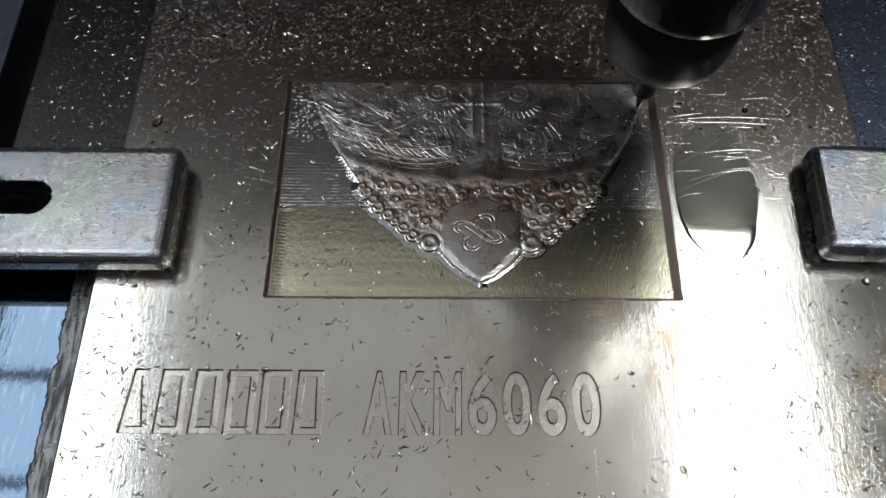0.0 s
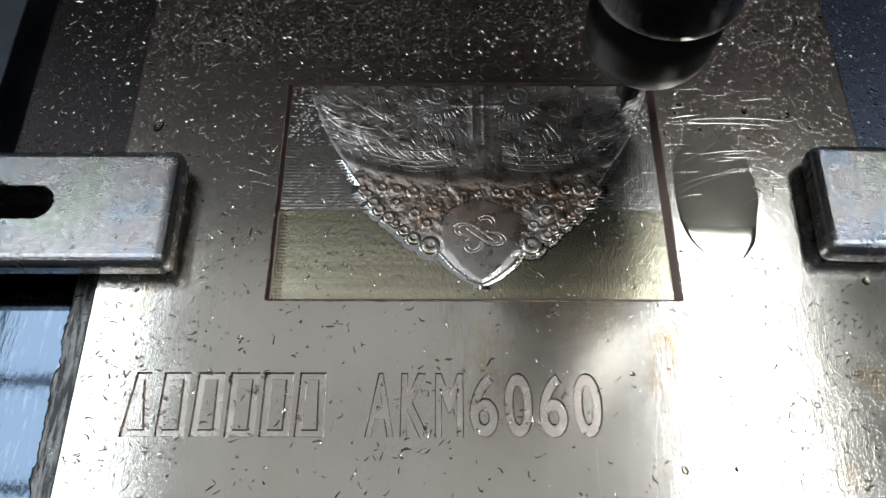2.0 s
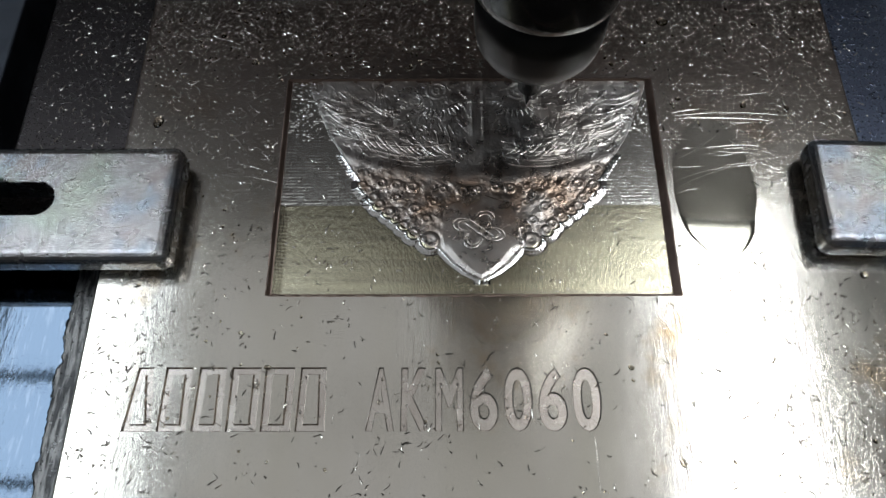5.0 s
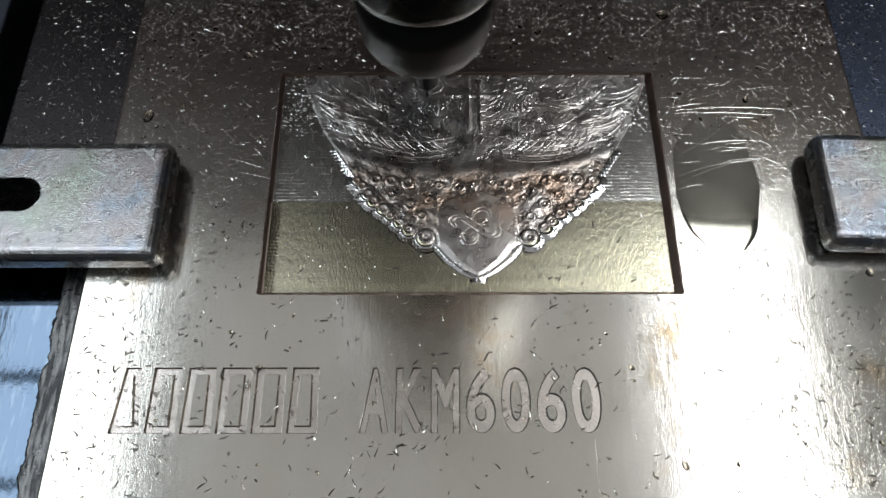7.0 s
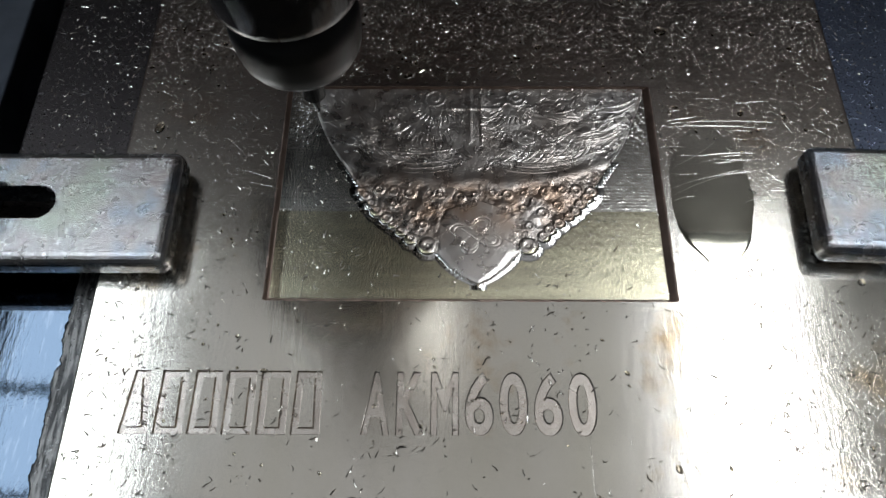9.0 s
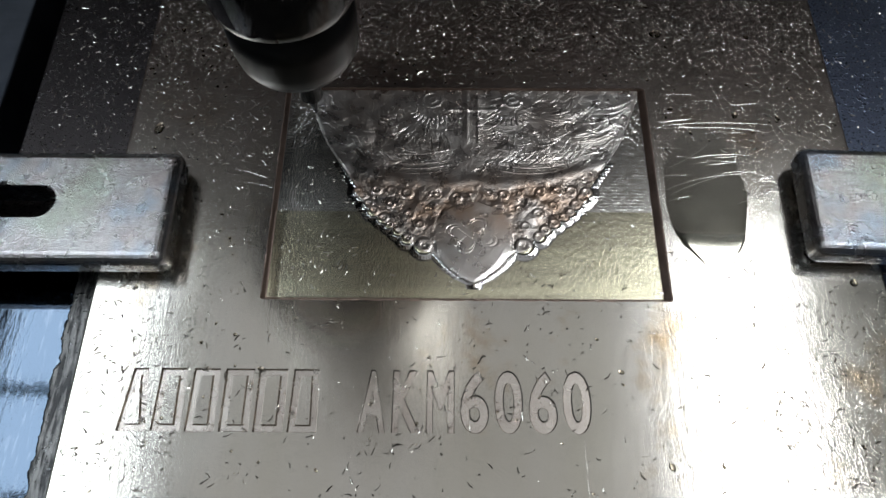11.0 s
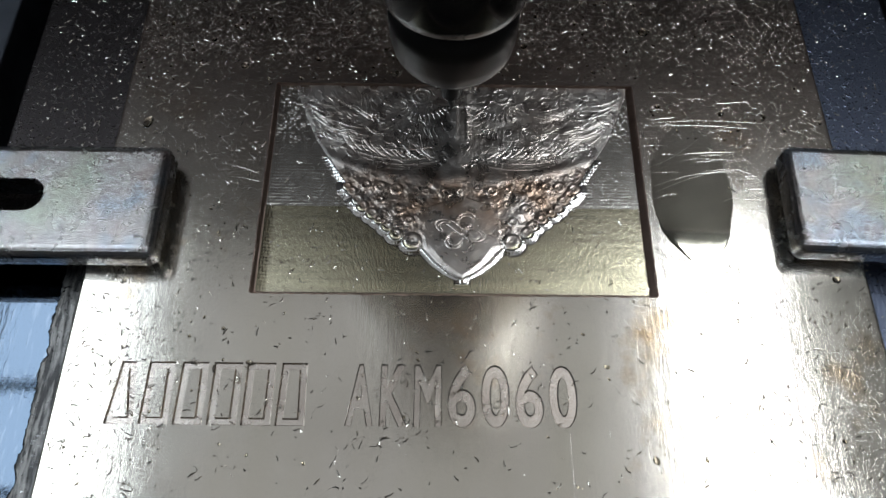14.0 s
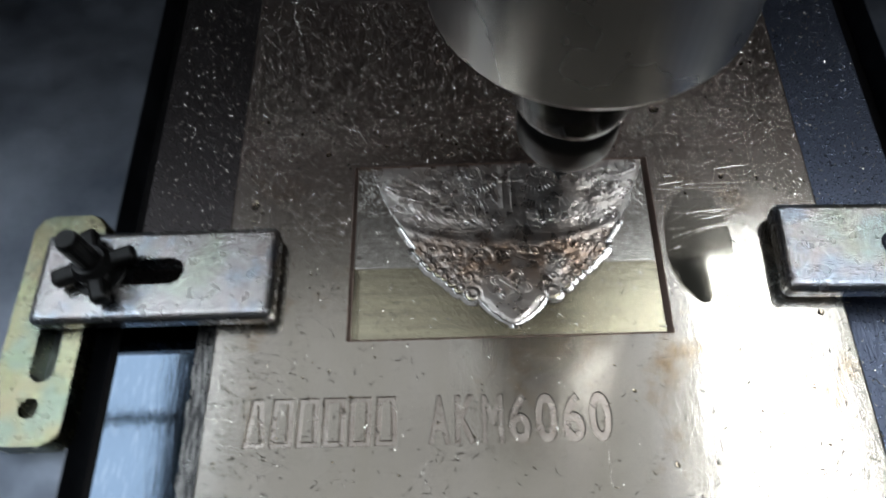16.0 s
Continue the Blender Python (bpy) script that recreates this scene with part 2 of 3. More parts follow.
def box(x0, x1, y0, y1, z0, z1, bevel=0.0, segments=2):
    bm = bmesh.new()
    m = Matrix.Translation(((x0 + x1) / 2 * MM, (y0 + y1) / 2 * MM, (z0 + z1) / 2 * MM)) @ Matrix.Diagonal(((x1 - x0) * MM, (y1 - y0) * MM, (z1 - z0) * MM, 1))
    bmesh.ops.create_cube(bm, size=1, matrix=m)
    if bevel:
        bmesh.ops.bevel(bm, geom=bm.edges[:], offset=bevel * MM, segments=segments, affect="EDGES", profile=0.5)
    return bm


def turned(profile, steps=64):
    """A solid turned round z from (radius, height) pairs in millimetres."""
    bm = bmesh.new()
    rings = []
    for r, z in profile:
        rings.append([bm.verts.new((r * MM * math.cos(a), r * MM * math.sin(a), z * MM)) for a in (2 * math.pi * i / steps for i in range(steps))])
    for lo, hi in zip(rings, rings[1:]):
        for i in range(steps):
            j = (i + 1) % steps
            bm.faces.new((lo[i], lo[j], hi[j], hi[i]))
    bm.faces.new(rings[0][::-1])
    bm.faces.new(rings[-1])
    return bm


def outline_prism(points, z0, z1, bevel=0.0):
    bm = bmesh.new()
    low = [bm.verts.new((x * MM, y * MM, z0 * MM)) for x, y in points]
    high = [bm.verts.new((x * MM, y * MM, z1 * MM)) for x, y in points]
    n = len(points)
    bm.faces.new(low[::-1])
    top = bm.faces.new(high)
    for i in range(n):
        bm.faces.new((low[i], low[(i + 1) % n], high[(i + 1) % n], high[i]))
    if bevel:
        bmesh.ops.bevel(bm, geom=list(top.edges), offset=bevel * MM, segments=2, affect="EDGES", profile=0.5)
    return bm


def stadium(x0, x1, y, r, n=12):
    """A slot's outline along x."""
    pts = [(x1 - r + r * math.cos(a), y + r * math.sin(a)) for a in (-math.pi / 2 + math.pi * i / n for i in range(n + 1))]
    return pts + [(x0 + r + r * math.cos(a), y + r * math.sin(a)) for a in (math.pi / 2 + math.pi * i / n for i in range(n + 1))]


def carve(ob, cutters):
    """Cut solids out of ob for good."""
    for bm in cutters:
        me = bpy.data.meshes.new("cutter")
        bm.to_mesh(me)
        bm.free()
        tool = new("cutter", me)
        mod = ob.modifiers.new("cut", "BOOLEAN")
        mod.operation, mod.solver, mod.object = "DIFFERENCE", "EXACT", tool
        mod.use_self = True
        bpy.context.view_layer.update()
        done = bpy.data.meshes.new_from_object(ob.evaluated_get(bpy.context.evaluated_depsgraph_get()))
        ob.modifiers.remove(mod)
        mat = ob.data.materials[0]
        ob.data = done
        if not done.materials:
            done.materials.append(mat)
        bpy.data.objects.remove(tool)
    return ob


# ---- structure ----
TABLE_Z = -8.0


def build_room():
    tagged(part("floor", box(-2600, 2600, -2600, 2600, -960, -900), CONCRETE), "bare grey concrete workshop floor", kind="structure")
    for name, b in (("wall_north", (-2600, 2600, 2500, 2600, -900, 2000)), ("wall_south", (-2600, 2600, -2600, -2500, -900, 2000)),
                    ("wall_east", (2500, 2600, -2500, 2500, -900, 2000)), ("wall_west", (-2600, -2500, -2500, 2500, -900, 2000))):
        tagged(part(name, box(*b), PLASTER), "plain grey plastered workshop wall", kind="structure")
    ceiling = part("ceiling", box(-2600, 2600, -2600, 2600, 2000, 2080), PLASTER)
    carve(ceiling, [box(*w, 1950, 2150) for w in SKYLIGHTS])
    tagged(ceiling, "plain grey ceiling with two skylight openings and an added fill opening", kind="structure")
    for i, (x0, x1, y0, y1) in enumerate(SKYLIGHTS):
        win = new(f"window_{i + 1}")
        tagged(win, "daylit ceiling opening with thin dark glazing bars, the third added as fill", "skylight", kind="structure")
        rows = SKYLIGHT_ROWS[i]
        step = (y1 - y0) / rows
        for r in range(rows):
            part("pane", box(x0 + 2, x1 - 2, y0 + r * step + 10, y0 + (r + 1) * step - 10, 2060, 2068), SKY_GLASS, win)
        for r in range(1, rows):
            part("glazing_bar", box(x0, x1, y0 + r * step - 12, y0 + r * step + 12, 2004, 2044), CAST_DARK, win)
        # the sky's light through the opening; through the third, added fill light
        area = bpy.data.lights.new("skylight", "AREA")
        area.shape, area.size, area.size_y = "RECTANGLE", (x1 - x0) * MM, (y1 - y0) * MM
        area.energy, area.color = SKYLIGHT_WATTS[i], SKYLIGHT_COLORS[i]
        lamp = new("skylight", area)
        lamp.matrix_basis = pose((x0 + x1) / 2 * MM, (y0 + y1) / 2 * MM, 2.05)


# the third entry is a made-up fill opening that lifts the plate's middle
SKYLIGHT_WATTS = (18.0, 19.0, 3.4)
SKYLIGHT_ROWS = (6, 5, 3)
SKYLIGHT_COLORS = ((0.80, 0.90, 1.0), (0.90, 0.95, 1.0), (0.95, 0.97, 1.0))
SKYLIGHTS = ((-1420, -985, -740, 1150), (755, 1010, -640, 1000), (-820, 640, -640, 950))


def build_table():
    """Cast table of ribs with dark slots between them, lengthwise."""
    table = tagged(new("machine_table"), "wet steel machine table with dark slots between ribs", "machine table")
    ribs = ((-420, -267), (-252, -136), (-126.5, 135), (147, 262), (274, 420))
    for x0, x1 in ribs:
        part("rib", box(x0, x1, -320, 420, TABLE_Z - 14, TABLE_Z, 0.6), TABLE if x0 == -126.5 else DRY_TABLE, table)
    # one near-black bed under all ribs, which makes the slots dark
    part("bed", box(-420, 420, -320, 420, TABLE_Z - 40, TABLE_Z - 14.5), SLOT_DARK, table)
    part("base", box(-430, 430, -330, 430, -900, TABLE_Z - 40.5, 6), CAST_DARK, table, "dark painted cast base")


def flared(bm, out):
    """Lean the walls of an upright cutter outwards towards its top."""
    bm.normal_update()
    moves = []
    for v in bm.verts:
        if v.co.z > 0:
            walls = [f.normal for f in v.link_faces if abs(f.normal.z) < 0.5]
            if walls:
                n = sum(walls, Vector()) / len(walls)
                n.z = 0
                moves.append((v, n.normalized() * out * MM))
    for v, d in moves:
        v.co += d
    return bm


def letter_cutter(char, x, y, w, h):
    cu = bpy.data.curves.new("letter", "FONT")
    cu.body, cu.size, cu.extrude, cu.resolution_u, cu.offset = char, 1.0, 0.5, 5, 0.018
    ob = new("letter", cu)
    bpy.context.view_layer.update()
    me = bpy.data.meshes.new_from_object(ob.evaluated_get(bpy.context.evaluated_depsgraph_get()))
    bpy.data.objects.remove(ob)
    bm = bmesh.new()
    bm.from_mesh(me)
    xs, ys = [v.co.x for v in bm.verts], [v.co.y for v in bm.verts]
    for v in bm.verts:
        low = v.co.z < 0
        v.co.x = (x + (v.co.x - min(xs)) / (max(xs) - min(xs)) * w) * MM
        v.co.y = (y + (v.co.y - min(ys)) / (max(ys) - min(ys)) * h) * MM
        v.co.z = (-0.65 if low else 0.5) * MM
    bmesh.ops.remove_doubles(bm, verts=bm.verts[:], dist=1e-6)
    return flared(bm, 0.45)


def ring_cutter(x, y, w, h, stroke, lean):
    """A plain upright frame, for the marks that stand for the maker's name."""
    bm = bmesh.new()
    def rim(inset):
        return ((x + inset, y + inset), (x + w - inset, y + inset), (x + w - inset - lean, y + h - inset), (x + inset + lean, y + h - inset))

    outer, inner = rim(0), rim(stroke)
    vs = [[bm.verts.new((px * MM, py * MM, z * MM)) for px, py in ring] for ring in (outer, inner) for z in (-0.65, 0.5)]
    ol, oh, il, ih = vs
    for i in range(4):
        j = (i + 1) % 4
        bm.faces.new((ol[i], ol[j], oh[j], oh[i]))
        bm.faces.new((il[j], il[i], ih[i], ih[j]))
        bm.faces.new((oh[i], oh[j], ih[j], ih[i]))
        bm.faces.new((ol[j], ol[i], il[i], il[j]))
    return flared(bm, 0.65)


POCKET = (-50.0, 50.0, 0.0, 63.8)
DEPTH = 1.15


def half_width(y):
    return np.interp(y, (4.3, 6, 9, 12.6, 14.2, 18, 23, 30, 39, 46, 58, 64), (0.3, 3.6, 7.2, 10.2, 13.2, 17.2, 23.8, 29.6, 35.5, 40, 45, 47))


def smooth01(v):
    v = np.clip(v, 0, 1)
    return v * v * (3 - 2 * v)


def soft_noise(shape, cell, rng):
    """Smooth value noise on a grid, cell in samples."""
    ny, nx = shape[0] // cell + 3, shape[1] // cell + 3
    g = rng.random((ny, nx))
    yy, xx = np.mgrid[0:shape[0], 0:shape[1]] / cell
    iy, ix = yy.astype(int), xx.astype(int)
    fy, fx = smooth01(yy - iy), smooth01(xx - ix)
    return (g[iy, ix] * (1 - fx) + g[iy, ix + 1] * fx) * (1 - fy) + (g[iy + 1, ix] * (1 - fx) + g[iy + 1, ix + 1] * fx) * fy - 0.5


def ridge(v, width):
    """1 on the line v = 0, falling to 0 at the given distance."""
    return smooth01(1 - np.abs(v) / width)


def stroke_map(X, Y, strokes):
    """Height of thin raised (or cut) curved lines: (x, y, angle, length, bend, width, height) each, in millimetres."""
    out = np.zeros_like(X)
    dx, dy = X[0, 1] - X[0, 0], Y[1, 0] - Y[0, 0]
    ny, nx = X.shape
    for x, y, angle, length, bend, width, height in strokes:
        t = np.linspace(0, 1, max(5, int(length * 2.2)))
        a = angle + bend * t
        px = x + np.concatenate(([0], np.cumsum(np.cos(a[:-1])))) * length / (len(t) - 1)
        py = y + np.concatenate(([0], np.cumsum(np.sin(a[:-1])))) * length / (len(t) - 1)
        i0, i1 = int((px.min() - width - X[0, 0]) / dx), int((px.max() + width - X[0, 0]) / dx) + 2
        j0, j1 = int((py.min() - width - Y[0, 0]) / dy), int((py.max() + width - Y[0, 0]) / dy) + 2
        i0, j0, i1, j1 = max(i0, 0), max(j0, 0), min(i1, nx), min(j1, ny)
        if i1 <= i0 or j1 <= j0:
            continue
        gx, gy = X[j0:j1, i0:i1, None], Y[j0:j1, i0:i1, None]
        ax, ay, bx, by = px[:-1], py[:-1], np.diff(px), np.diff(py)
        f = np.clip(((gx - ax) * bx + (gy - ay) * by) / (bx * bx + by * by), 0, 1)
        d = np.hypot(gx - ax - f * bx, gy - ay - f * by)
        near = d.min(-1)
        along = (np.take_along_axis(f, d.argmin(-1)[..., None], -1)[..., 0] + d.argmin(-1)) / (len(t) - 1)
        h = height * smooth01(1 - near / width) * (0.35 + 0.65 * smooth01(along * 5) * smooth01((1 - along) * 3))
        old = out[j0:j1, i0:i1]
        out[j0:j1, i0:i1] = np.where(np.abs(h) > np.abs(old), h, old)
    return out


def feather_strokes(rng):
    """Feathers, manes and leaf veins of both mirrored halves."""
    strokes = []

    def add(s, x, y, angle, length, bend, width, height):
        if s < 0:
            x, angle, bend = -x, math.pi - angle, -bend
        strokes.append((x + 2.0, y, angle, length, bend, width, height))

    for s in (-1, 1):
        # bundles of long wing feathers, sweeping down and inwards
        for x0, y0, n, step, angle, length, bend in ((45.0, 61.5, 9, (-0.75, -1.55), 232, 13, -0.85), (37.5, 62.5, 8, (-1.15, -0.75), 236, 10, -0.6),
                                                     (35.0, 52.0, 7, (-0.5, -1.15), 212, 9, -0.55), (28.5, 62.0, 7, (-1.0, -1.3), 245, 8, 0.7),
                                                     (27.0, 50.5, 7, (-0.9, -0.8), 222, 8.5, -0.7)):
            for i in range(n):
                add(s, x0 + step[0] * i, y0 + step[1] * i, radians(angle + rng.uniform(-6, 6)), length * rng.uniform(0.7, 1.1), bend * rng.uniform(0.7, 1.3), rng.uniform(0.20, 0.32), rng.uniform(0.05, 0.11))
        # mane that streams down from the cheek
        for i in range(26):
            a = radians(200 + i * 6.4 + rng.uniform(-4, 4))
            r = rng.uniform(6.5, 9.5)
            add(s, 12.5 + r * math.cos(a), 55.5 + 0.8 * r * math.sin(a), a, rng.uniform(3.0, 7.5), rng.uniform(-0.9, 0.9), rng.uniform(0.22, 0.38), rng.uniform(-0.12, 0.13))
        # comb of short ticks on the cheek
        for i in range(11):
            a = radians(205 + i * 13)
            add(s, 10.5 + 5.2 * math.cos(a), 58.0 + 4.2 * math.sin(a), a, 1.9, 0.3, 0.30, -0.24)
        # veins of the smooth petal below
        for i in range(12):
            add(s, 7 + i * 2.0, 39.5 + 0.004 * (i * 2.3) ** 2 + rng.uniform(-0.5, 0.5), radians(24 + i * 1.5), rng.uniform(3, 7), 0.5, 0.24, -0.13)
        for i in range(5):
            add(s, 4.0 + i * 0.6, 44.5 - i * 1.7, radians(-18), 30 - i * 2.5, 0.75, 0.32, rng.uniform(-0.09, 0.10))
    # broken, unfinished scraps between
    for _ in range(620):
        x, y = rng.uniform(-46, 46), rng.uniform(36, 64)
        flow = 2.4 * noise.noise((x * 0.07, y * 0.07, 3.0)) + (0.9 if x > 0 else 2.2)
        strokes.append((x + 2.0, y, flow + rng.uniform(-0.7, 0.7), rng.uniform(0.7, 3.2), rng.uniform(-1.4, 1.4), rng.uniform(0.2, 0.38), rng.choice((-1, 1)) * rng.uniform(0.04, 0.11)))
    return strokes


def relief_height(X, Y):
    rng = np.random.default_rng(7)
    u = X - 2.0
    au = np.abs(u)
    inside = half_width(Y) - au
    edge = smooth01(inside / 0.8) * (Y > 4.3)
    rise = 0.50 - 0.24 * smooth01((Y - 34) / 5)
    h = rise * edge + 0.22 * smooth01(inside / 12) * edge
    rim = 32.5 + 0.006 * au ** 2 + 1.6 * np.exp(-(au / 4) ** 2)
    upper = smooth01((Y - rim) / 2.5) * edge
    fine, mid, wide = soft_noise(X.shape, 6, rng), soft_noise(X.shape, 19, rng), soft_noise(X.shape, 66, rng)
    h += 0.18 * wide * upper + 0.12 * np.abs(mid) * upper
    # two mirrored heads: ringed eye over a smooth domed cheek
    for s in (-1, 1):
        dx, dy = u - s * 11.2, Y - 60.5
        r = np.hypot(dx, dy)
        h += upper * (0.12 * ridge(r - 1.0, 0.6) + 0.12 * ridge(r - 2.6, 0.6))
        h += upper * 0.24 * smooth01((7.5 - np.hypot(u - s * 10.5, (Y - 56.5) * 1.15)) / 4.5)
        for cx, cy, r0 in ((20, 43, 4.2), (9, 43.5, 3.6), (30, 48, 4.0), (25, 55, 3.6), (37, 53, 3.4)):
            px, py = u - s * cx, Y - cy
            q = np.hypot(px, py * 1.2)
            h += smooth01((r0 - q) / 2.4) * upper * 0.20
    h += upper * stroke_map(X, Y, feather_strokes(random.Random(21)))
    # stems in the middle, with a crossing bar
    stem = smooth01((3.0 - au) / 0.8) * smooth01((Y - 44) / 4) * edge
    h += stem * (0.10 + 0.14 * ridge(au - 1.5, 0.8))
    h += 0.18 * ridge(Y - 57, 0.9) * smooth01((8 - au) / 2) * edge
    # smooth leaf that closes the flowers below
    h += 0.22 * np.exp(-((Y - rim) / 1.7) ** 2) * edge
    h += upper * 0.04 * fine
    # pearls: scalloped along the edge, loose rows within
    low_zone = edge * (1 - smooth01((Y - rim + 2.0) / 1.5))
    h += low_zone * (0.34 * mid + 0.10 * fine)
    pearls = [(s * 12.6, 15.0, 2.5) for s in (-1, 1)]
    for i in range(8):
        y = 17.3 + i * 1.95
        for s in (-1, 1):
            pearls.append((s * (float(half_width(y)) - 0.1 + rng.uniform(-0.7, 0.5)), y + rng.uniform(-0.4, 0.4), rng.uniform(1.2, 1.95)))
    for i in range(-6, 7):
        pearls.append((i * 4.3 + rng.uniform(-0.8, 0.8), 29.3 + 0.010 * (i * 4.3) ** 2 * 0.3 + rng.uniform(-0.7, 0.7), 1.5 + rng.uniform(-0.4, 0.5)))
    for s in (-1, 1):
        for px, py, pr in ((13.5, 20.5, 1.6), (16.5, 24.2, 1.9), (12.0, 25.2, 1.3), (21, 26.4, 1.5)):
            pearls.append((s * px + rng.uniform(-0.5, 0.5), py + rng.uniform(-0.4, 0.4), pr))
    low = np.zeros_like(h)
    # coolant drawn up round the edge and the pearls
    gap = np.where((Y > 3.0) & (Y < 40), np.clip(-inside, 0, None), 9.0)
    for px, py, pr in pearls:
        r2 = ((u - px) ** 2 + (Y - py) ** 2) / pr ** 2
        gap = np.minimum(gap, np.clip(np.sqrt(r2) - 1, 0, None) * pr)
        ball = np.sqrt(np.clip(1 - r2, 0, 1))
        low = np.maximum(low, 0.62 * ball - 0.40 * np.exp(-r2 * 6) + 0.20 * np.exp(-r2 * 40))
    reach = np.clip(1.9 - gap, 0, None)
    wet = 0.02 * reach ** 2 + 0.115 * reach + 0.22 * np.clip(reach - 1.5, 0, None) ** 2
    heart_w = np.interp(Y, (4.3, 6, 9, 12.6, 17, 21, 25, 27.5), (0.3, 3.6, 7.2, 9.8, 10.4, 10.2, 8.2, 2.0))
    heart = smooth01((heart_w - au) / 0.9) * (Y < 27.5) * (Y > 4.3)
    low *= 1 - heart
    # smooth pointed petal with a looped knot cut into it, ridged down to its tip
    hx, hy = u + 0.4, (Y - 17.7) * 1.25
    r, a = np.hypot(hx, hy), np.arctan2(hy, hx)
    loops = 6.4 * np.abs(np.cos(2 * a + math.pi / 4)) ** 0.7 + 0.4
    knot = np.maximum(ridge(r - loops, 0.34), ridge(r - loops + 1.2, 0.30))
    knot = np.maximum(knot, ridge(np.abs(hx + hy) - 1.3, 0.3) * (r < 4.2))
    facet = np.clip(2.6 - (heart_w - au), 0, 2.6) * smooth01((14 - Y) / 2)
    dome = 1.0 - 0.0025 * au ** 2 - 0.15 * facet
    h = h * (1 - heart) + heart * (dome - 0.13 * np.clip(knot, 0, 1) + 0.02 * mid)
    ground = 0.05 * mid * smooth01((Y - 24) / 2) + 0.006 * fine + 0.006 * np.sin(Y * 6.6 + 2 * wide) + 0.005 * np.sin(X * 8.2 + 3 * wide + 1.5 * np.sin(Y * 0.9))
    # scraps of chips pressed into the unfinished strips at the sides
    ground += 0.5 * np.clip(np.abs(fine) - 0.22, 0, 1) * smooth01((Y - 42) / 8)
    ground -= 0.06 * smooth01((25 - Y) / 1.2) + 0.06 * ridge(Y - 25.2, 0.5)
    # the finished lower half keeps sloping sides
    lower = smooth01((25 - Y) / 0.5)
    ground += 0.04 * np.clip(4.6 - (X + 50), 0, 3.6) ** 2 * (0.45 + 0.55 * lower)
    carved = np.maximum(h, 0) * edge * 0.82 + ground * (1 - edge)
    carved = np.maximum(carved, ground + wet * (1 - edge))
    # leaning walls up to the rim
    slope = np.maximum(np.clip((X - 48.3) / 1.6, 0, 1), np.clip((-49.0 - X) / 0.95, 0, 1))
    slope = np.maximum(slope, np.clip((0.6 - Y) / 0.55, 0, 1))
    carved = np.maximum(carved, slope * (DEPTH - 0.02))
    return np.maximum(carved, (low > 0.01) * (0.30 + low * 0.9)), (wet > 0.012) & (inside < 0.2) & (low < 0.02)


def build_relief(parent):
    x0, x1, y0, y1 = POCKET
    nx, ny = 1000, 640
    X, Y = np.meshgrid(np.linspace(x0, x1, nx), np.linspace(y0, y1, ny))
    Z, wet = relief_height(X, Y)
    Z -= DEPTH
    co = np.stack([X, Y, Z], -1).reshape(-1, 3) * MM
    i = (np.arange(ny - 1)[:, None] * nx + np.arange(nx - 1)[None, :]).reshape(-1)
    faces = np.stack([i, i + 1, i + nx + 1, i + nx], -1)
    me = bpy.data.meshes.new("relief")
    me.from_pydata(co, [], faces)
    me.shade_smooth()
    me.materials.append(FLOOR)
    me.materials.append(RELIEF)
    me.materials.append(WET_BRASS)
    me.materials.append(CUT_WALL)
    cx, cy = X[:-1, :-1], Y[:-1, :-1]
    carved = ((half_width(cy) - np.abs(cx - 2) > np.where((cy > 13) & (cy < 33), -1.2, 0.1)) & (cy > 4.4)).astype(np.int32)
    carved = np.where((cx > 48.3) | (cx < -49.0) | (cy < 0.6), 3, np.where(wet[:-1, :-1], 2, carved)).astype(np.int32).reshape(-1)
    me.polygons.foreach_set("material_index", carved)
    ob = new("relief", me)
    ob.parent = parent
    return tagged(ob, "half-carved wet floral relief with pearls in a shallow pocket")


